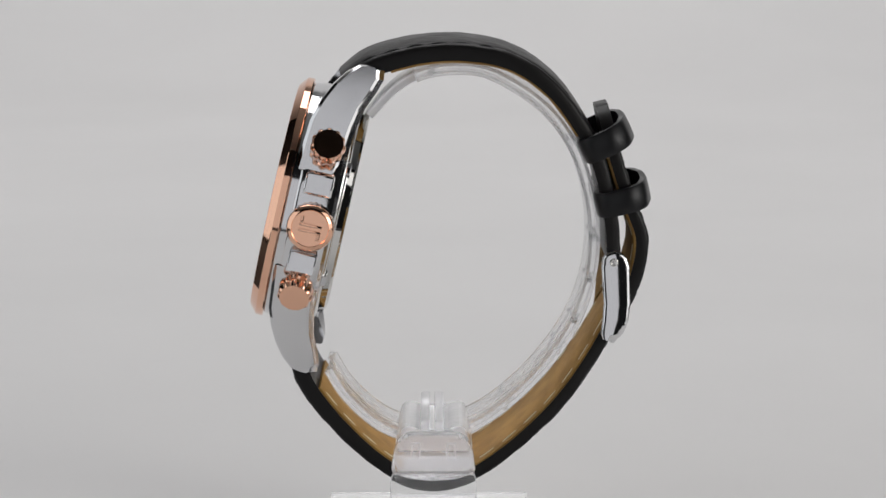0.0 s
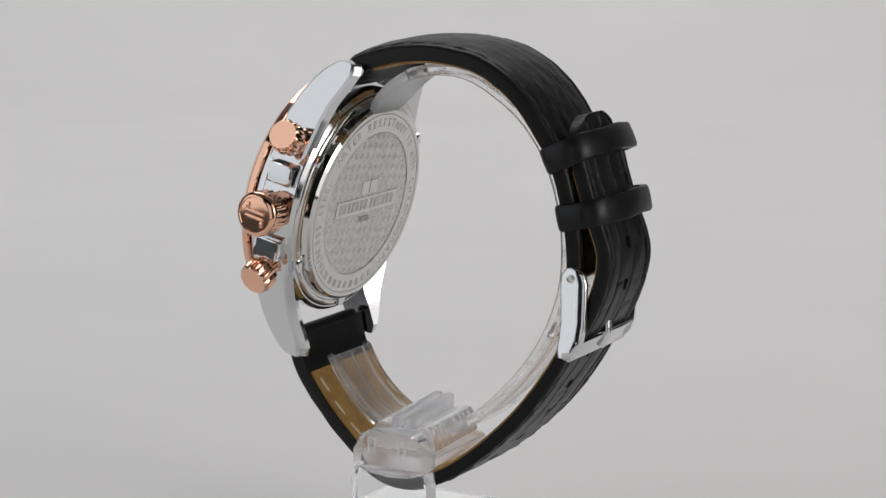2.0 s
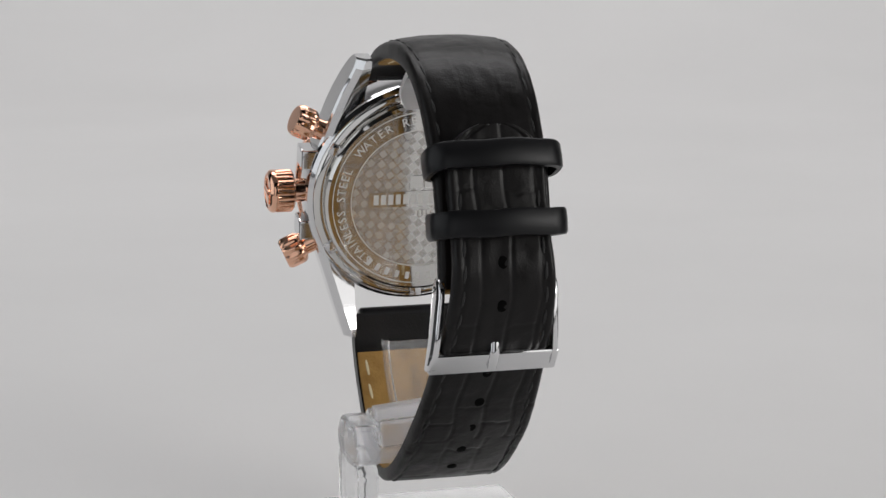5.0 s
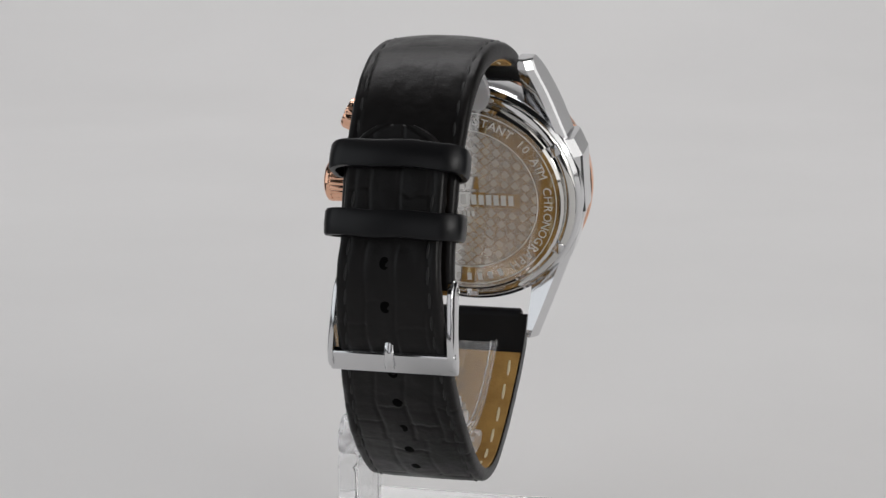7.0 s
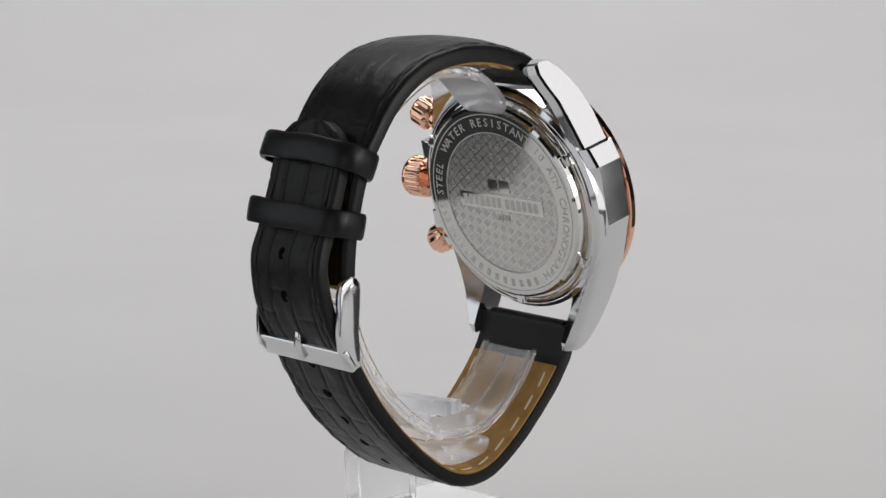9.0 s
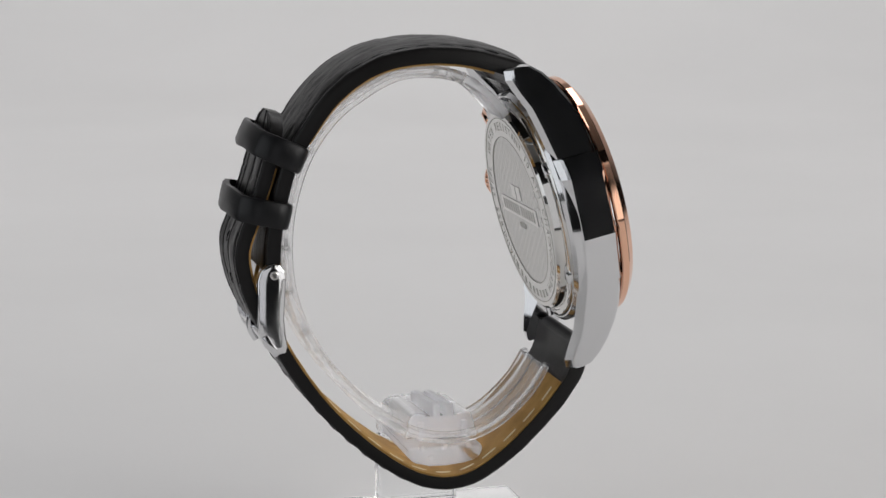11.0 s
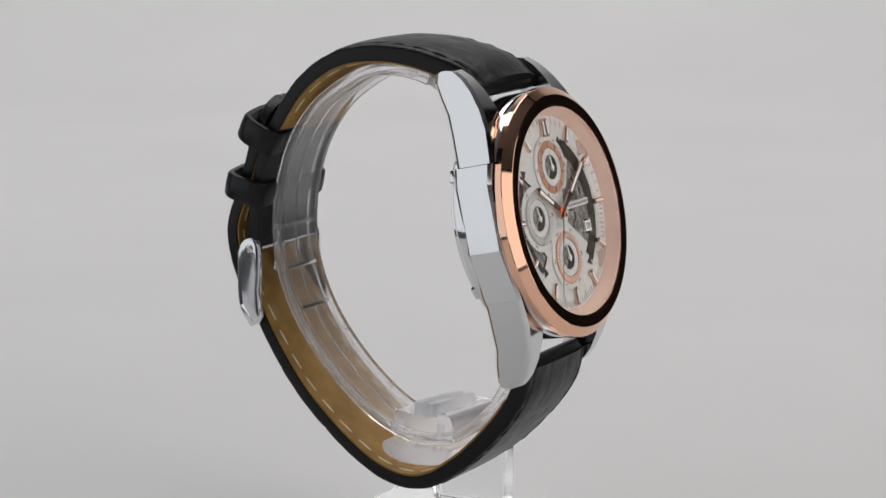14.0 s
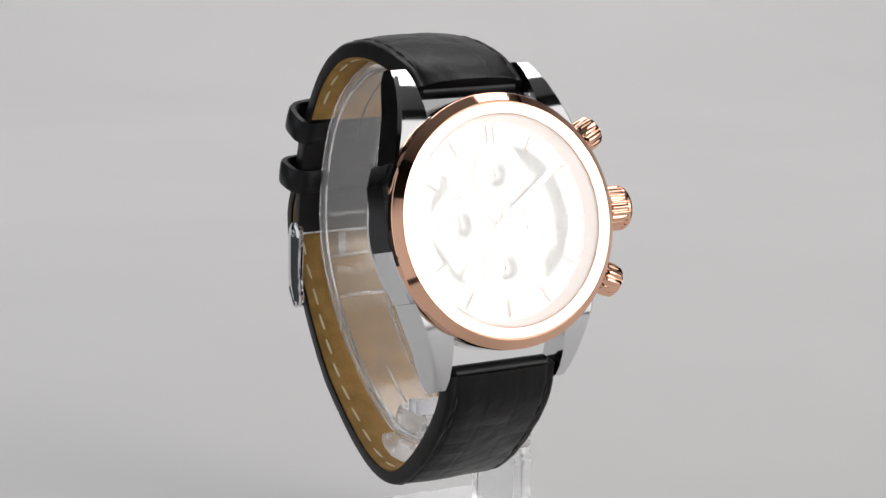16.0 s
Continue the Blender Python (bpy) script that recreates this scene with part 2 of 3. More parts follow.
def build_case():
    body = part("case", lathe([(18.6, -0.6), (21.2, -0.6), (21.35, -0.75), (21.45, -2.0), (21.6, -2.2), (21.7, -2.7), (21.7, -7.6), (21.5, -8.7), (20.8, -9.3), (19.0, -9.4)], 128), STEEL, watch, "polished steel watch case with four lugs", CASE)
    # sides: each a loft along 12-6 o'clock of (how far up, outer side, front, back)
    def side(sx, rows, inner):
        bm = bmesh.new()
        rings = []
        for v, w, top, bottom in rows:
            c = min(0.6, (w - inner) * 0.2)
            pts = [(inner, top), (w - c, top), (w, top - 0.55 * c - 0.2), (w, bottom + 1.4), (w - 0.35, bottom + 0.9), (w - 1.5, bottom), (inner, bottom + 0.75 * max(0.0, w - inner - 2.4))]
            rings.append([bm.verts.new((sx * x + 0.045 * max(0.0, -v - 14), v, z)) for x, z in pts])
        for a, b in zip(rings, rings[1:]):
            for i in range(7):
                j = (i + 1) % 7
                bm.faces.new((a[i], a[j], b[j], b[i]))
        bm.faces.new(rings[0])
        bm.faces.new(rings[-1])
        return bm
    for sx in (1, -1):
        for sy in (1, -1):
            root = 8.7 if sx > 0 else (11.35 if sy > 0 else 12.2)
            lug = []
            for v, top, bottom in ((root, -0.9, -8.7), (17.0, -1.5, -9.6), (20.5, -2.6, -10.3), (23.6, -4.1, -11.6), (26.0, -5.8, -12.4), (27.6, -7.6, -12.2), (27.9, -9.0, -11.8)):
                lug.append((sy * v, (13.8 + (27.9 - v) * 0.315) if sy > 0 else (13.2 + (27.9 - v) * 0.35), top, bottom))
            part("lug", side(sx, lug, 11.2), STEEL, body, "", CASE, 16)
    part("flank", side(-1, [(-12.15, 18.95, -0.75, -8.8), (-3.4, 21.75, -0.75, -8.4), (-3.2, 21.82, -0.75, -8.4), (7.9, 21.62, -0.75, -8.4), (8.1, 21.55, -0.75, -8.4), (11.3, 20.15, -0.75, -8.7)], 14.0), STEEL, body, "faceted polished flank", CASE, 8)
    # crown guards
    for sy in (1, -1):
        part("crown_guard", box(19.0, 22.6, sy * 7.0 - 1.9, sy * 7.0 + 1.9, -8.0, -3.0, 0.35), STEEL, body, "", CASE, 20)
    part("bezel", lathe([(18.5, -0.5), (18.3, 1.85), (18.36, 2.06), (18.9, 2.12), (19.5, 2.15), (20.35, 2.08), (20.45, 2.04), (21.86, 0.86), (21.94, 0.74), (22.0, -0.35), (21.8, -0.5), (20.4, -0.55), (18.5, -0.5)], 192), ROSE, watch, "polished rose-gold bezel", CASE, 15)
    part("rehaut", lathe([(17.0, -1.15), (18.1, 1.5), (18.32, 1.6), (18.32, -1.5), (17.0, -1.5), (17.0, -1.15)], 128), ROSE_SATIN, watch, "sloping rose-gold inner ring", CASE)
    crystal = part("crystal", lathe([(0, 1.15), (18.33, 1.15), (18.33, 2.03), (0, 2.03)], 128), CRYSTAL, watch, "flat clear watch crystal", CASE)
    crystal.visible_shadow = False
    # crown and pushers
    turn = CASE @ Matrix.Translation((1.1, 0.4, -5.7)) @ Matrix.Rotation(radians(90), 4, "Y")
    flute = lambda a, r, z: 1.0 - (0.055 if r > 3.6 and 22.8 < z < 26.0 else 0.0) * (0.5 - 0.5 * math.cos(24 * a))
    crown = part("crown", lathe([(0, 20.5), (2.2, 20.5), (2.2, 22.6), (3.5, 22.65), (3.95, 23.0), (4.0, 23.7), (4.0, 25.9), (4.03, 26.1), (4.03, 26.6), (3.9, 26.95), (3.45, 27.3), (3.2, 27.4), (3.1, 27.25), (2.9, 27.25), (0, 27.35)], 192, flute), ROSE, watch, "fluted rose-gold crown", turn)
    for sg in (1, -1):
        part("emblem", merge(box(0.25, 0.75, -1.9, 1.9, 27.2, 27.55, 0.06), box(0.75, 1.9, 1.35, 1.9, 27.2, 27.55, 0.06)), ROSE, crown, "", turn @ Matrix.Rotation(radians(90 if sg > 0 else 270), 4, "Z"))
    lobes = lambda a, r, z: 1.0 - (0.095 if r > 2.6 and z > 4.2 else 0.0) * (0.5 - 0.5 * math.cos(11 * a))
    for y, lean in ((11.2, 25), (-9.3, -25)):
        x0 = math.sqrt(20.9 ** 2 - y * y) - 1.0
        m = CASE @ Matrix.Translation((x0, y, -5.6)) @ Matrix.Rotation(radians(lean), 4, "Z") @ Matrix.Rotation(radians(90), 4, "Y")
        p = part("pusher", lathe([(0, 0), (2.7, 0), (2.7, 1.1), (2.3, 1.35), (1.9, 1.5), (1.9, 3.7), (2.5, 4.0), (2.9, 4.4), (3.05, 4.9), (3.05, 7.3), (2.8, 7.8), (2.55, 8.0), (0, 8.05)], 112, lobes), ROSE, watch, "lobed rose-gold chronograph pusher", m)
    # back
    back = part("case_back", lathe([(20.7, -8.9), (20.55, -9.4), (20.1, -9.8), (19.4, -9.95), (19.2, -9.7), (18.9, -9.7), (18.6, -11.0), (18.1, -11.4), (13.85, -11.45), (13.75, -11.35), (13.5, -11.35), (13.2, -8.6)], 144), BACK_STEEL, watch, "engraved stainless steel case back", CASE)
    bm = lathe([(0, -11.37), (6.6, -11.37), (13.55, -11.37)], 96)
    uv = bm.loops.layers.uv.new("UVMap")
    for f in bm.faces:
        for l in f.loops:
            l[uv].uv = (l.vert.co.x, l.vert.co.y)
    part("etched_field", bm, ETCHED, back, "field of small etched diamonds", CASE)
    for k in range(6):
        a = radians(60 * k + 30)
        m = CASE @ Matrix.Rotation(a, 4, "Z")
        part("wrench_notch", box(18.6, 20.5, -1.1, 1.1, -10.3, -9.4, 0.15), STEEL, back, "", m)
    build_back_writing(back)


def glyphs(text, size):
    """The letters of a text as flat outlines, each with its own advance."""
    out = []
    for ch in text:
        cu = bpy.data.curves.new("letter", "FONT")
        cu.body, cu.size, cu.extrude, cu.align_x, cu.resolution_u = ch, size, 0.03, "CENTER", 2
        ob = new("letter", cu)
        bpy.context.view_layer.update()
        me = bpy.data.meshes.new_from_object(ob.evaluated_get(bpy.context.evaluated_depsgraph_get()))
        bpy.data.objects.remove(ob)
        bpy.data.curves.remove(cu)
        bm = bmesh.new()
        bm.from_mesh(me)
        bpy.data.meshes.remove(me)
        out.append(bm)
    return out


def build_back_writing(back):
    # seen from behind: x runs to 9 o'clock
    rear = CASE @ Matrix.Translation((0, 0, -11.43)) @ Matrix.Rotation(math.pi, 4, "Y")
    for text, a0, a1 in (("STAINLESS STEEL", -140, -68), ("WATER RESISTANT", -52, 34), ("10 ATM", 44, 70), ("CHRONOGRAPH", 82, 146)):
        letters = glyphs(text.replace(" ", "i"), 2.3)
        pieces = []
        for i, (ch, bm) in enumerate(zip(text, letters)):
            if ch == " ":
                bm.free()
                continue
            a = -radians(a0 + (a1 - a0) * i / (len(text) - 1))
            pieces.append(moved(bm, Matrix.Rotation(a, 4, "Z") @ Matrix.Translation((0, 14.95, 0))))
        part("lettering", merge(*pieces), ENGRAVED, back, "engraved capital letters", rear)
    for k in range(9):
        a = -radians(158 + 7.5 * k)
        part("engraved_bar", box(-0.4, 0.4, 15.1, 16.5, -0.03, 0.05), ENGRAVED, back, "", rear @ Matrix.Rotation(a, 4, "Z"))
    flat = rear @ Matrix.Translation((0, 0, 0.02))
    part("name_bar", box(-10.4, 10.4, -1.5, 1.5, -0.05, 0.04), BACK_STEEL, back, "polished plain bar", flat)
    for r in (13.75, 17.25):
        part("engraved_line", lathe([(r - 0.1, -0.02), (r - 0.08, 0.05), (r + 0.08, 0.05), (r + 0.1, -0.02)], 128), ENGRAVED, back, "", rear)
    for k in range(13):
        x = -9.0 + 1.42 * k + (0.6 if k > 6 else 0)
        part("engraved_bar", box(x - 0.48, x + 0.48, -1.0, 1.0, -0.05, 0.06), ENGRAVED, back, "", flat)
    part("emblem", merge(box(-2.6, -0.2, 2.1, 4.6, -0.05, 0.05), box(0.2, 2.6, 2.1, 4.6, -0.05, 0.05)), BACK_STEEL, back, "", flat)
    for x in (-1.2, -0.4, 0.4, 1.2):
        part("engraved_bar", box(x - 0.27, x + 0.27, -3.4, -2.4, -0.05, 0.05), ENGRAVED, back, "", flat)


def sector(r0, r1, a0, a1, z0, z1, steps=24):
    """A piece of a ring; angles clockwise from 12 o'clock."""
    pts = []
    for k in range(steps + 1):
        a = radians(a0 + (a1 - a0) * k / steps)
        pts.append((r1 * math.sin(a), r1 * math.cos(a)))
    for k in range(steps, -1, -1):
        a = radians(a0 + (a1 - a0) * k / steps)
        pts.append((r0 * math.sin(a), r0 * math.cos(a)))
    return prism(pts, z0, z1)


def clockwise(deg):
    return Matrix.Rotation(-radians(deg), 4, "Z")


def build_dial():
    CASE = DIAL
    dial = part("dial", lathe([(0, 0), (17.2, 0), (17.2, -0.5), (0, -0.5)], 96), DIAL_WHITE, watch, "silver-white skeleton chronograph dial", CASE)
    # dark openings with pointed ends
    for r0, r1, a0, a1 in ((10.9, 13.6, 24, 138), (9.8, 13.6, 282, 306), (9.8, 13.6, 226, 258)):
        part("opening", sector(r0, r1, a0, a1, 0.01, 0.05), DIAL_DARK, dial, "dark skeleton opening", CASE)
    for a in (21, 141, 279, 309, 223, 261):
        part("opening", prism([(-0.9, 12.2), (0, 13.9), (0.9, 12.2)], 0.01, 0.06), DIAL_DARK, dial, "", CASE @ clockwise(a))
    for r0, r1, a0, a1 in ((10.3, 12.3, 284, 303), (10.3, 12.5, 229, 255)):
        part("movement_plate", sector(r0, r1, a0, a1, 0.05, 0.09), MOVEMENT, dial, "grey movement seen through the opening", CASE)
    part("movement_plate", sector(3.4, 10.8, 40, 128, 0.01, 0.04), MOVEMENT, dial, "grey movement plate behind the dial", CASE)
    for a, rr in ((58, 8.6), (74, 9.4), (104, 6.0), (118, 9.0), (66, 5.6)):
        spot = CASE @ clockwise(a) @ Matrix.Translation((0, rr, 0))
        part("screw", lathe([(0, 0.16), (0.55, 0.16), (0.7, 0.1), (0.7, 0.02)], 20), STEEL_SATIN, dial, "", spot)
    for k in range(7):
        part("wheel_mark", box(4.4 + 0.6 * (k % 3), 5.0 + 0.6 * (k % 3), -3.4 + k, -3.0 + k, 0.04, 0.1), DIAL_DARK, dial, "", CASE)
    part("minute_track", lathe([(14.0, 0.02), (17.1, 0.02), (17.1, 0.09), (14.0, 0.09)], 96), DIAL_WHITE, dial, "raised white minute track", CASE)
    ticks = [moved(box(-0.09, 0.09, 15.6 if k % 5 else 15.0, 16.7, 0.09, 0.13), clockwise(3 * k)) for k in range(120) if k % 2 == 0 or 30 < k < 95]
    tagged(part("minute_ticks", merge(*ticks), PRINT, dial, "printed grey minute ticks", CASE), kind="stuff")
    for h in range(12):
        if h == 0:
            pieces = [(-0.62, 0.0), (0.62, 0.0)]
        else:
            pieces = [(0.0, 0.0)]
        for dx, _ in pieces:
            m = part("hour_marker", box(dx - 0.5, dx + 0.5, 13.3, 16.6, 0.05, 0.75, 0.18, 1), ROSE_PALE, dial, "faceted rose-gold hour marker", CASE @ clockwise(30 * h))
            part("lume", box(dx - 0.2, dx + 0.2, 13.7, 16.2, 0.7, 0.8), LUME, m, "", CASE @ clockwise(30 * h))
    # three subdials
    for x, y, ring, ring_label in ((0, 8.0, COPPER, "copper-coloured ring"), (-7.9, 0, DIAL_GREY, "silver-grey ring"), (0, -8.0, COPPER, "copper-coloured ring")):
        m = CASE @ Matrix.Translation((x, y, 0))
        sub = part("subdial", lathe([(0, 0.06), (5.6, 0.06), (5.7, 0.12), (5.7, 0.2), (5.3, 0.24), (0, 0.24)], 64), DIAL_WHITE, dial, "small chronograph counter", m)
        part("ring", lathe([(3.3, 0.2), (3.4, 0.42), (4.5, 0.46), (4.7, 0.2)], 64), ring, sub, ring_label, m)
        part("inner_ring", lathe([(2.15, 0.2), (2.25, 0.36), (3.2, 0.38), (3.3, 0.2)], 64), DIAL_WHITE, sub, "", m)
        part("well", lathe([(0, 0.25), (2.15, 0.27), (2.2, 0.22)], 48), MOVEMENT, sub, "dark grey centre", m)
        # shade inside the well, laid on as a flat dark part-ring
        part("well_shade", sector(0.5, 2.1, 20, 215, 0.275, 0.29), DIAL_DARK, sub, "", m)
        marks = [moved(box(-0.07, 0.07, 3.55 if ring is DIAL_GREY or y < 0 else 3.3, 4.45, 0.44, 0.5), clockwise(360 / 40 * k)) for k in range(40) if ring is DIAL_GREY or y < 0 or k % 4 == 0]
        part("marks", merge(*marks), LUME if (ring is DIAL_GREY or y < 0) else PRINT, sub, "", m)
        for k in (1, 3, 5, 7, 9, 11):
            part("numeral_bar", box(-0.35, 0.35, 5.0, 5.25, 0.24, 0.28), PRINT, sub, "", m @ clockwise(30 * k))
        part("small_hand", merge(prism([(-0.22, -0.7), (0.22, -0.7), (0.1, 2.0), (-0.1, 2.0)], 0.55, 0.65), lathe([(0, 0.4), (0.38, 0.4), (0.38, 0.75), (0, 0.75)], 20)), LUME, sub, "slim white hand", m @ clockwise(352 if y else 345))
    # name plate and date
    part("name_bar", box(2.4, 10.6, 0.1, 1.15, 0.3, 0.6, 0.06), DIAL_WHITE, dial, "plain silver bar", CASE)
    for k in range(11):
        part("lettering_bar", box(3.0 + 0.66 * k, 3.42 + 0.66 * k, 0.4, 0.85, 0.59, 0.62), PRINT, dial, "", CASE)
    part("emblem", merge(box(5.2, 6.1, 1.4, 2.9, 0.1, 0.5), box(6.4, 7.3, 1.4, 2.9, 0.1, 0.5)), STEEL_SATIN, dial, "", CASE)
    date = part("date_window", box(7.9, 10.6, -5.0, -2.5, 0.06, 0.4, 0.08), STEEL, dial, "small framed date window", CASE @ clockwise(0))
    part("date_disc", box(8.2, 10.3, -4.7, -2.8, 0.4, 0.43), LUME, date, "", CASE)
    for x in (8.75, 9.3, 9.8):
        part("numeral_bar", box(x - 0.14, x + 0.14, -4.4, -3.1, 0.43, 0.46), PRINT, date, "", CASE)

    def hand(name, length, tail, wide, angle, z, label):
        m = CASE @ clockwise(angle)
        h = part(name, prism([(-0.3, -tail), (0.3, -tail), (wide, length * 0.25), (wide * 0.9, length * 0.9), (0, length), (-wide * 0.9, length * 0.9), (-wide, length * 0.25)], z, z + 0.16, 0.04, 1), ROSE_PALE, watch, label, m)
        part("lume", box(-wide * 0.5, wide * 0.5, length * 0.35, length * 0.86, z + 0.15, z + 0.2), LUME, h, "", m)
    hand("hour_hand", 9.4, 1.6, 0.62, 304, 0.75, "rose-gold hour hand with white lume")
    hand("minute_hand", 14.6, 1.8, 0.55, 54, 0.95, "rose-gold minute hand with white lume")
    m = CASE @ clockwise(203)
    sec = part("seconds_hand", prism([(-0.2, -4.2), (0.2, -4.2), (0.07, 15.4), (-0.07, 15.4)], 1.02, 1.08), STEEL_SATIN, watch, "thin steel chronograph hand", m)
    part("hub", lathe([(0, 0.7), (0.95, 0.7), (0.95, 1.0), (0.6, 1.1), (0, 1.1)], 32), ORANGE, sec, "orange hub", m)


build_case()
build_dial()

# ---- the strap ----
UPPER = Curve([(-15.0, 32.4), (-10.9, 35.5), (-5.0, 37.4), (0.0, 38.2), (5.2, 38.3), (11.3, 37.4), (16.4, 35.2), (21.4, 31.2), (25.3, 26.0), (28.4, 20.8), (30.3, 14.7), (31.6, 7.6), (32.0, 1.3)])
LOWER = Curve([(-24.6, -14.6), (-23.2, -20.1), (-19.7, -25.4), (-14.8, -30.8), (-10.1, -34.9), (-4.8, -38.2), (0.6, -39.1), (6.6, -37.5), (12.9, -33.4), (19.2, -27.8), (24.2, -22.2), (28.5, -15.9),
               (31.4, -10.8), (34.4, -6.0), (36.4, -0.8), (37.1, 5.0), (35.2, 10.6), (33.1, 16.7), (31.3, 22.8), (29.9, 28.4)])


def half_width(curve, s):
    k = min(1.0, max(0.0, s / 62.0))
    if curve is LOWER:
        return 10.9 - 0.4 * k - 2.0 * min(1.0, max(0.0, (s - 62.0) / 40.0))
    return 10.9 - 1.15 * k


def groove(s, w, seed):
    """Depth of the creases between the grain's plates."""
    tail = seed > 5 and s > 60
    row = 5.2 if tail else 6.4
    col = math.floor((w + 35.2) / row)
    wl = (w + 35.2 + 0.7 * noise.noise((s * 0.12, seed, 0.0))) % row
    lengthwise = math.exp(-((min(wl, row - wl)) / 0.28) ** 2)
    pitch = 23.0 if tail else 15.0
    shift = 3.7 * (col % 2) + 2.0 * noise.noise((col * 3.1, seed, 4.0))
    sl = (s + shift + 0.9 * noise.noise((w * 0.5, s * 0.2, seed))) % pitch
    across = math.exp(-((min(sl, pitch - sl)) / 0.3) ** 2)
    bold = 0.8 if seed > 5 and 42 < s else 0.3
    return bold * ((0.27 if tail else 0.15) * lengthwise + 0.16 * across)


def leather(curve, s0, s1, side, thick0, thick1, pad, seed, tip=False):
    """Padded leather on top, square at the edges, a flat underside."""
    n = 64

    def section(s, k):
        hw = half_width(curve, s)
        if tip:
            left = s1 - s
            if left < 7:
                hw *= math.sqrt(max(0.02, 1 - ((7 - left) / 7.4) ** 2))
        t = thick0 + (thick1 - thick0) * min(1.0, (s - s0) / 45.0)
        bulge = pad * max(0.0, 1 - (s - s0) / 62.0)
        top = []
        for i in range(n + 1):
            q = -1 + 2 * i / n
            w = q * hw
            h = t / 2 + bulge * (1 - abs(q) ** 2.6)
            edge = max(0.0, abs(q) - 0.93) / 0.07
            h -= 0.55 * edge ** 2
            seam = math.exp(-((abs(w) - (hw - 1.7)) / 0.35) ** 2)
            h -= 0.22 * seam
            h -= groove(s, w, seed) * (1 if s > 42 and tip else 1 - edge)
            h += 0.11 * noise.noise((s * 0.3, w * 0.4, seed)) + 0.03 * noise.noise((s * 1.1, w * 0.9, seed + 9))
            top.append((w, h))
        return top + [(hw, -t / 2), (-hw, -t / 2)]
    steps = int((s1 - s0) / 0.32)
    return sweep(curve, s0, s1, steps, section, side)


def lining(curve, s0, s1, side, thick0, thick1, start):
    def section(s, k):
        hw = half_width(curve, s) - 0.35
        t = thick0 + (thick1 - thick0) * min(1.0, (s - start) / 45.0)
        return [(-hw, -t / 2 + 0.05), (hw, -t / 2 + 0.05), (hw, -t / 2 - 0.35), (hw - 0.25, -t / 2 - 0.45), (-hw + 0.25, -t / 2 - 0.45), (-hw, -t / 2 - 0.35)]
    return sweep(curve, s0, s1, max(8, int((s1 - s0) / 1.2)), section, side)


def stitches(curve, s0, s1, side, w_of, h_of, pitch, length, gauge):
    """A row of thread bars, each a small rounded stick."""
    pieces = []
    s = s0
    while s + length < s1:
        rows = []
        bm = bmesh.new()
        for j in range(4):
            q = s + length * j / 3
            p, d = curve.at(q)
            out = Vector((-d.y, d.x)) * side
            lift = gauge * (0.35 if j in (0, 3) else 1.0)
            r = gauge * (0.5 if j in (0, 3) else 1.0)
            w, h = w_of(q) + 0.12 * (j - 1.5) * 0.6, h_of(q)
            ring = []
            for a in range(6):
                ca, sa = math.cos(a * math.pi / 3), math.sin(a * math.pi / 3)
                hh = h + lift * 0.5 + r * sa * 0.8
                ring.append(bm.verts.new((p.x + out.x * hh, middle(p.y) + w + r * ca, p.y + out.y * hh)))
            rows.append(ring)
        for a, b in zip(rows, rows[1:]):
            for i in range(6):
                bm.faces.new((a[i], a[(i + 1) % 6], b[(i + 1) % 6], b[i]))
        bm.faces.new(rows[0])
        bm.faces.new(rows[-1])
        pieces.append(bm)
        s += pitch
    return merge(*pieces)


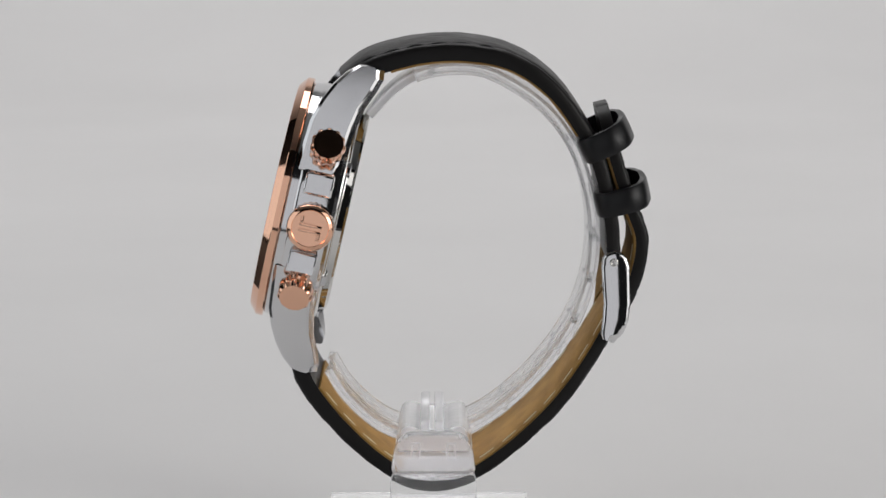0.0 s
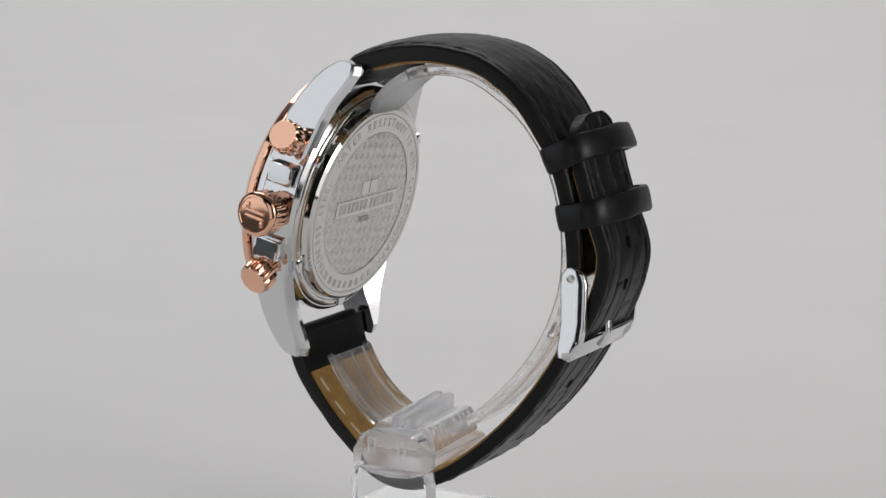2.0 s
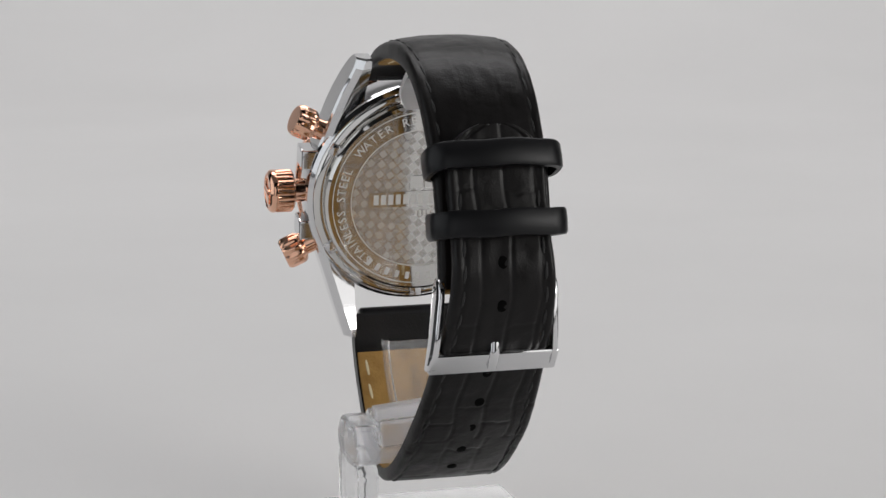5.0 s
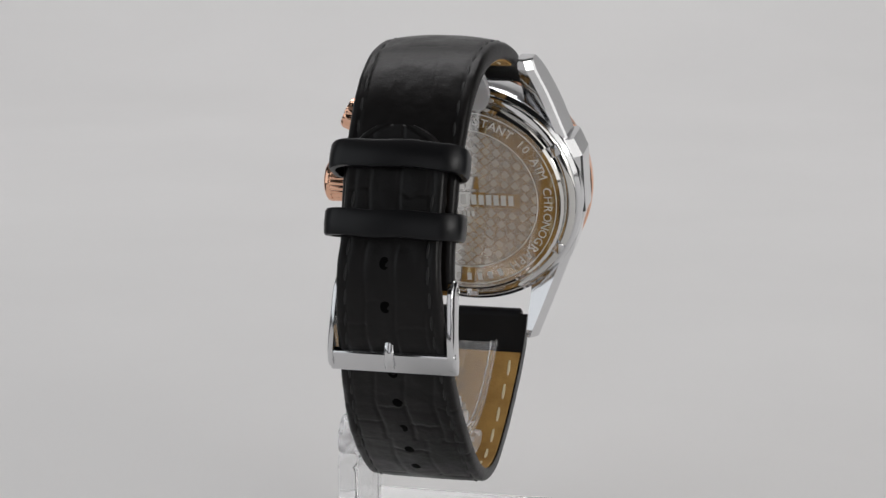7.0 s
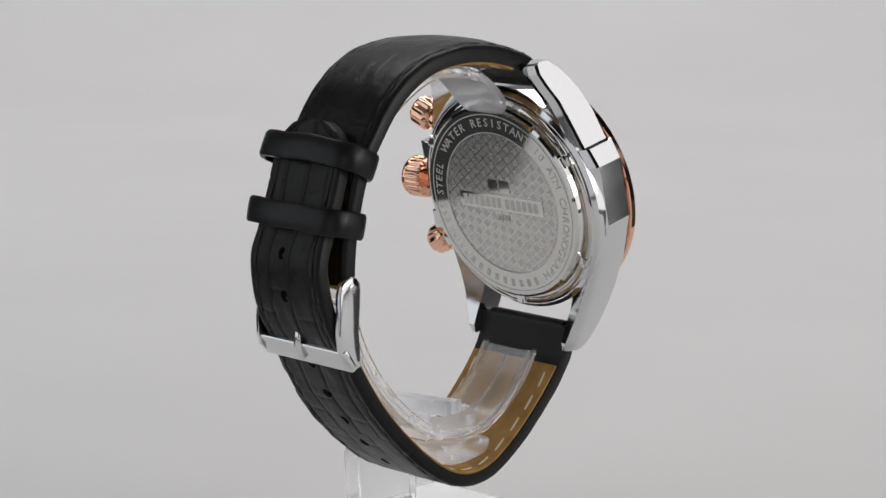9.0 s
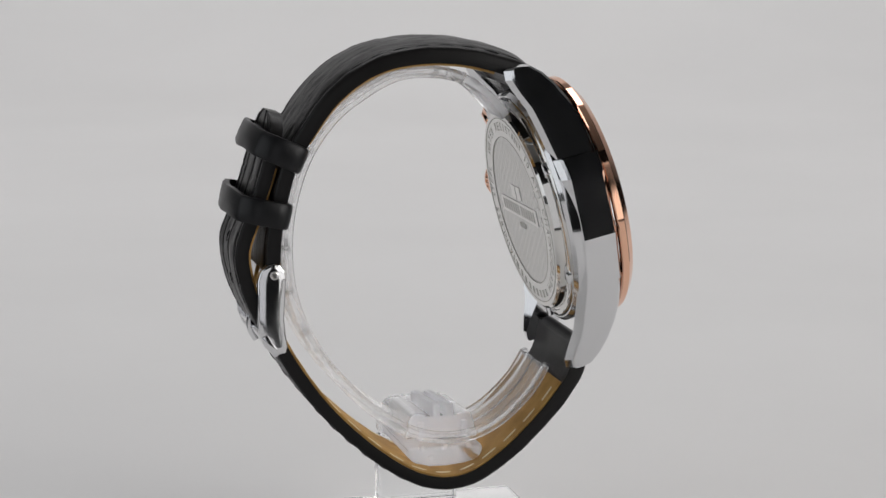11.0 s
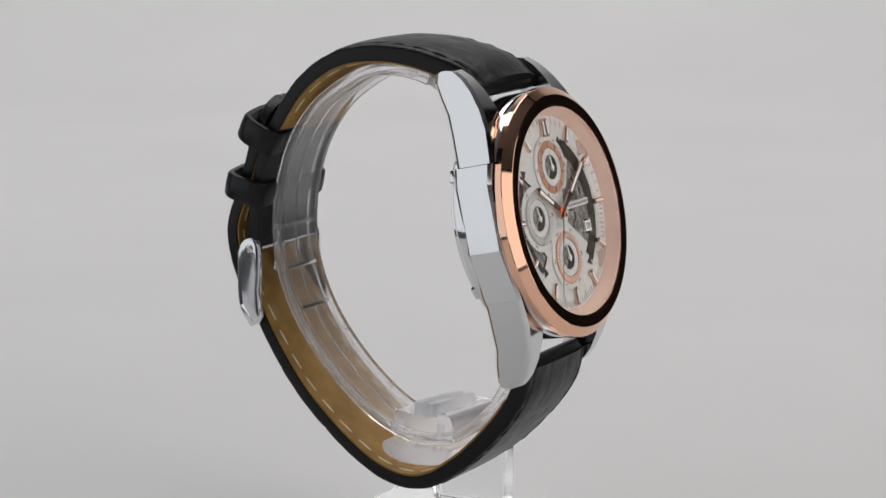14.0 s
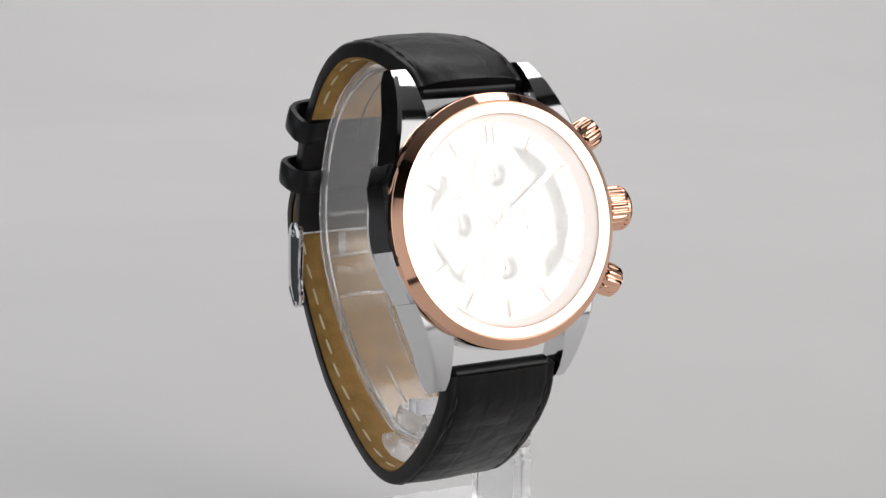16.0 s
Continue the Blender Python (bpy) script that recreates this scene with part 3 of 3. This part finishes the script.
def build_strap():
    # 12 o'clock half: the way runs clockwise in the strap's plane, so the outside lies to the left
    up = part("upper_strap", leather(UPPER, 0.0, UPPER.length, 1, 3.0, 2.5, 1.5, 1.0), LEATHER, watch, "padded black crocodile-grained leather, plain upper half", smooth=60)
    part("lining", lining(UPPER, 8.2, UPPER.nearest(26.2, 24.0), 1, 3.0, 2.3, 0.0), LINING, up, "tan suede-like lining")
    part("roll", moved(lathe([(0, -9.6), (1.0, -9.6), (1.4, -9.2), (1.4, 9.2), (1.0, 9.6), (0, 9.6)], 32), Matrix.Translation((-14.3, MID, 32.6)) @ Matrix.Rotation(radians(90), 4, "X")), LEATHER_SMOOTH, up)
    low = part("lower_strap", leather(LOWER, 0.0, LOWER.length, -1, 3.0, 2.3, 0.55, 7.0, True), LEATHER, watch, "long black crocodile-grained leather half with punched holes", smooth=60)
    part("lining", lining(LOWER, 8.2, LOWER.length - 9.0, -1, 3.0, 2.3, 0.0), LINING, low, "tan suede-like lining")
    part("roll", moved(lathe([(0, -9.6), (1.0, -9.6), (1.4, -9.2), (1.4, 9.2), (1.0, 9.6), (0, 9.6)], 32), Matrix.Translation((-24.4, middle(-14.9), -14.9)) @ Matrix.Rotation(radians(90), 4, "X")), LEATHER_SMOOTH, low)
    for curve, owner, side, end, pad in ((UPPER, up, 1, UPPER.nearest(26.2, 24.0), 1.5), (LOWER, low, -1, LOWER.length - 11, 0.55)):
        for sg in (1, -1):
            part("stitching", stitches(curve, 10.0, end, side, lambda s: sg * (half_width(curve, s) - 1.9), lambda s: -(3.0 - 0.7 * min(1, s / 45)) / 2 - 0.5, 5.2, 3.2, 0.36), THREAD_LIGHT, owner, "cream stitching on the lining")
            part("stitching", stitches(curve, 4.0, curve.length - 9, side, lambda s: sg * (half_width(curve, s) - 1.7), lambda s: (3.0 - 0.7 * min(1, s / 45)) / 2 + pad * max(0.0, 1 - s / 62) * 0.36 - 0.2, 4.0, 2.7, 0.27), THREAD_DARK, owner, "black stitching along the edge")
    # stamp on the lining below the case
    for k, bm in enumerate(glyphs("GENUINE", 2.1)):
        p, d = LOWER.at(13.4 + 1.7 * k)
        into = Vector((-d.y, d.x))
        m = Matrix(((0, -d.x, into.x, p.x + into.x * 1.95), (1, 0, 0, middle(p.y)), (0, -d.y, into.y, p.y + into.y * 1.95), (0, 0, 0, 1)))
        part("stamped_letter", bm, STAMP, low, "dark stamped letter", m)
    # punched holes
    s_h = LOWER.nearest(37.0, 6.2)
    for k in range(8):
        s = s_h - 7.05 * k
        if k == 2:
            continue
        p, d = LOWER.at(s)
        out = Vector((d.y, -d.x))
        m = Matrix(((d.x, 0, out.x, p.x), (0, 1, 0, middle(p.y) - 0.4), (d.y, 0, out.y, p.y), (0, 0, 0, 1)))
        top = (3.0 - 0.7 * min(1.0, s / 45.0)) / 2 + 0.55 * max(0.0, 1 - s / 62.0) + 0.03
        part("strap_hole", moved(lathe([(0, top), (0.85, top), (0.97, top - 0.08), (1.0, 0.6)], 24), Matrix.Diagonal((1.15, 0.95, 1, 1))), HOLE, low, "", m)
    # keepers
    for (x, z), deg, deep, wide in (((30.6, 22.6), 25, 6.6, 4.7), ((33.7, 12.2), 13, 7.0, 4.6)):
        m = Matrix.Translation((x, MID, z)) @ Matrix.Rotation(-radians(deg), 4, "Y")
        bm = bmesh.new()
        hw, hd, r, t = 10.7, deep / 2, 2.4, 1.15
        outline = []
        for cx, cy, a0 in ((hd - r, hw - r, 0), (-hd + r, hw - r, 90), (-hd + r, -hw + r, 180), (hd - r, -hw + r, 270)):
            for k in range(7):
                a = radians(a0 + 15 * k)
                outline.append((cx, cy, math.cos(a), math.sin(a), r))
        sect = [(0, -wide / 2), (t * 0.75, -wide / 2 + 0.05), (t, -wide / 2 + 0.5), (t * 1.06, 0), (t, wide / 2 - 0.5), (t * 0.75, wide / 2 - 0.05), (0, wide / 2)]
        # the outer and inner runs bow, so the loop is fullest at the strap's middle
        full = []
        for i, (cx, cy, ca, sa, rr) in enumerate(outline):
            full.append((cx + ca * rr, cy + sa * rr, ca, sa))
            nx = outline[(i + 1) % len(outline)]
            if i % 7 == 6 and abs(ca) > 0.9:
                for q in range(1, 8):
                    full.append((cx + ca * rr, cy + (nx[1] - cy) * q / 8, ca, 0.0))
        rings = [[bm.verts.new((x - 1.5 * (y / hw) ** 2 + (0.35 if x < 0 else 0.5) + ca * h, y + sa * h, v + 0.12 * math.sin(y * 0.6))) for h, v in sect] for x, y, ca, sa in full]
        for i in range(len(rings)):
            a, b = rings[i], rings[(i + 1) % len(rings)]
            for j in range(len(sect)):
                k = (j + 1) % len(sect)
                bm.faces.new((a[j], a[k], b[k], b[j]))
        part("keeper", bm, LEATHER_SMOOTH, watch, "smooth black leather keeper loop", m, 50)
    # buckle: two ears, a bar, a pin and a prong
    # an ear is domed across and leans a little outward at its foot
    BUCKLE_MID = 1.5

    def ear(sg):
        bm = bmesh.new()
        rings = []
        for z, x0, x1 in ((3.1, 31.5, 32.3), (2.75, 30.7, 33.3), (1.7, 29.9, 34.3), (0.2, 29.75, 34.75), (-3.0, 29.95, 34.8), (-6.5, 30.2, 34.9), (-9.4, 30.0, 34.6), (-11.6, 29.65, 33.7), (-12.7, 30.0, 32.5), (-13.0, 30.8, 31.8)):
            pts = [(-1, 9.75)]
            for u in (-1, -0.95, -0.85, -0.6, -0.3, 0, 0.3, 0.6, 0.85, 0.95, 1):
                end = 0.25 if z > 3 or z < -12.9 else 0.0
                pts.append((u, 10.95 - 0.32 * u * u - (0.3 if abs(u) == 1 else 0.06 if abs(u) == 0.95 else 0.0) - end))
            pts.append((1, 9.75))
            rings.append([bm.verts.new(((x0 + x1) / 2 + u * (x1 - x0) / 2, BUCKLE_MID + 0.05 * (z + 8) + sg * (y - 0.055 * (z + 5)), z)) for u, y in pts])
        for a, b in zip(rings, rings[1:]):
            for i in range(len(a)):
                k = (i + 1) % len(a)
                bm.faces.new((a[i], a[k], b[k], b[i]))
        bm.faces.new(rings[0])
        bm.faces.new(rings[-1])
        return bm
    bar_m = Matrix.Translation((32.6, BUCKLE_MID, -11.3)) @ Matrix.Rotation(radians(33), 4, "Y")
    buckle = part("buckle", moved(box(-0.75, 0.75, -11.2, 11.2, -2.3, 2.3, 0.5, 3), bar_m), STEEL, watch, "polished steel pin buckle", None, 20)
    for y0, y1 in ((9.95, 11.05), (-11.05, -9.95)):
        part("ear", ear(1 if y0 > 0 else -1), STEEL, buckle, "", None, 45)
        part("pin_end", moved(lathe([(0, 0), (0.75, 0), (0.75, 0.12), (0.55, 0.2), (0.4, 0.08), (0, 0.08)], 24), Matrix.Translation((31.9, BUCKLE_MID + 0.45 + (10.6 if y0 > 0 else -10.6), 1.1)) @ Matrix.Rotation(radians(-90 if y0 > 0 else 90), 4, "X")), STEEL_SATIN, buckle)
    part("pin", moved(lathe([(0, -10.0), (0.8, -10.0), (0.8, 10.0), (0, 10.0)], 20), Matrix.Translation((31.9, BUCKLE_MID, 1.1)) @ Matrix.Rotation(radians(90), 4, "X")), STEEL, buckle)
    prong = Curve([(32.4, 1.2), (33.3, -3.0), (33.9, -6.0), (34.3, -8.6), (34.2, -10.6), (33.2, -12.4)])
    part("prong", sweep(prong, 0, prong.length, 20, lambda s, k: [(0.85 * math.cos(a) - 0.3, 0.6 * math.sin(a)) for a in [i * math.pi / 10 for i in range(20)]], -1), STEEL, buckle)


build_strap()


# ---- the clear display stand ----
def build_stand():
    stand = new("watch_stand")
    tagged(stand, "clear acrylic watch stand with a C-ring on white paper", "display stand")
    stand.location = (0, 0, TABLE_TO_AXIS)
    ring = Curve([(-11.6, 26.6), (-7.4, 31.2), (-2.8, 34.0), (3.0, 35.1), (9.0, 34.6), (15.0, 31.6), (20.6, 27.2), (25.2, 20.6), (27.9, 12.6), (28.8, 4.7), (28.1, -2.9), (25.6, -10.2), (21.5, -16.9),
                  (15.9, -23.2), (9.9, -28.1), (4.0, -31.0), (-1.0, -31.9), (-6.2, -31.3), (-11.2, -28.7), (-16.1, -24.0), (-19.0, -19.3)])

    def section(s, k):
        return [(-6.0, -1.1), (-6.0, 0.95), (-5.1, 0.95), (-4.9, 0.35), (4.9, 0.35), (5.1, 0.95), (6.0, 0.95), (6.0, -1.1), (5.0, -1.1), (4.8, -0.4), (0.5, -0.4), (0.3, -0.65), (-0.3, -0.65), (-0.5, -0.4), (-4.8, -0.4), (-5.0, -1.1)]

    def tab(s, k):
        r = 6.0 - 1.6 * max(0.0, 1 - k / 0.35) ** 2
        return [(-r, -0.7), (-r, 0.55), (-r + 0.3, 0.75), (r - 0.3, 0.75), (r, 0.55), (r, -0.7), (r - 0.3, -0.85), (-r + 0.3, -0.85)]
    part("spring_ring", sweep(ring, 11.0, ring.length, 130, section, 1), CLEAR_RING, stand, "clear springy plastic C-ring")
    part("ring_end", sweep(ring, 0, 10.98, 16, tab, 1), FROSTED, stand, "frosted end tab of the C-ring")
    for s in (62, 70, 78, 138, 144):
        p, d = ring.at(s)
        out = Vector((-d.y, d.x))
        m = Matrix(((d.x, 0, out.x, p.x), (0, 1, 0, middle(p.y)), (d.y, 0, out.y, p.y), (0, 0, 0, 1)))
        part("cross_rib", box(-0.35, 0.35, -4.7, 4.7, -0.75, 0.3, 0.15), CLEAR_RING, stand, "", m)
    for s in (14, 44, 62, 84, 98, 139):
        p, d = ring.at(s)
        for sg in (1, -1):
            part("stud", moved(lathe([(0, 0), (0.7, 0), (0.7, 0.25), (0.45, 0.3), (0.35, 0.12), (0, 0.12)], 20), Matrix.Translation((p.x, middle(p.y) + sg * 6.0, p.y)) @ Matrix.Rotation(radians(-90 * sg), 4, "X")), ACRYLIC, stand)
    up = Matrix(((1, 0, 0, 0), (0, 0, -1, 0), (0, 1, 0, 0), (0, 0, 0, 1)))
    # clip: a block that grips the ring, its top hollowed between two raised shoulders
    block = [(-6.9, -32.6), (-6.2, -29.4), (-5.7, -28.4), (-4.9, -28.0), (-3.2, -28.3), (-2.4, -28.9), (2.2, -28.9), (3.0, -28.3), (4.7, -28.0), (5.5, -28.4), (6.0, -29.4), (6.7, -32.6)]
    rising = Matrix(((1, 0, 0, 0), (0, 1, 0, 0), (0, 0.045, 1, 0.4), (0, 0, 0, 1)))
    clip = part("clip", prism(block, -4.6, 11.5, 0.3, 1), FROSTED, stand, "frosted plastic clip block", rising @ up, 18)
    for x in (-1.65, 0.85):
        part("rib", box(x - 0.8, x + 0.8, -11.3, 4.6, -29.6, -26.8, 0.35), FROSTED, clip, "", rising @ rising)
    for x in (-4.2, 3.9):
        part("cheek", box(x - 0.6, x + 0.6, 4.4, 5.3, -31.8, -29.0, 0.2), FROSTED, clip)
    boat = [(-7.2, -33.9), (-6.9, -33.0), (6.7, -33.0), (7.0, -33.9), (6.5, -35.2), (5.4, -36.0), (3.0, -36.5), (-0.2, -36.6), (-3.4, -36.5), (-5.6, -36.0), (-6.7, -35.2)]
    tongue = part("tongue", prism(boat, -7.4, 12.5, 0.5, 2), FROSTED, stand, "frosted boat-shaped lower tongue of the clip", up, 18)
    for x in (-4.4, 0.0, 4.4):
        part("rib", box(x - 0.45, x + 0.45, 6.6, 7.7, -33.6, -32.6, 0.2), FROSTED, tongue)
    part("stud", moved(lathe([(0, 0), (0.6, 0), (0.6, 0.2), (0.4, 0.28), (0, 0.2)], 20), Matrix.Translation((2.6, 7.35, -35.0)) @ Matrix.Rotation(radians(-90), 4, "X")), FROSTED, tongue)
    # post: a clear slab under a rounded cap that carries the clip
    post = part("post", prism([(-7.9, -49.4), (-7.9, -38.0), (-7.6, -35.6), (7.2, -35.6), (7.5, -38.0), (7.5, -49.4)], 12.4, 16.3, 0.7, 2), ACRYLIC, stand, "clear upright post", up, 18)
    dome = [(-7.75, -35.5), (-7.3, -32.4), (-6.6, -30.2), (-5.6, -29.2), (-4.4, -28.8), (4.0, -28.8), (5.2, -29.2), (6.2, -30.2), (6.9, -32.4), (7.35, -35.5), (4.2, -36.6), (-0.2, -37.0), (-4.6, -36.6)]
    cap = part("cap", prism(dome, 11.6, 16.5, 0.9, 3), CAP, post, "cloudy clear cap of the post", up, 25)
    for x in (-3.3, 2.9):
        part("slot_rim", merge(box(x - 0.85, x - 0.5, -16.75, -16.3, -32.6, -29.9, 0.12), box(x + 0.5, x + 0.85, -16.75, -16.3, -32.6, -29.9, 0.12), box(x - 0.85, x + 0.85, -16.75, -16.3, -30.1, -29.7, 0.12)), FROSTED, cap)
    part("foot", box(-20, 18, -19, 19, -51, -49.3, 0.5), ACRYLIC, stand, "clear square foot plate", None, 18)
    # clear plastic lets the light through
    for ob in stand.children_recursive:
        ob.visible_shadow = False
    return stand


stand = build_stand()


def motions():
    turns = [(0.5 * k, pose(0, 0, TABLE_TO_AXIS, 0, 0, 0.34 - 7.5 * k)) for k in range(33)]
    walk(watch, turns)
    walk(stand, turns)


motions()
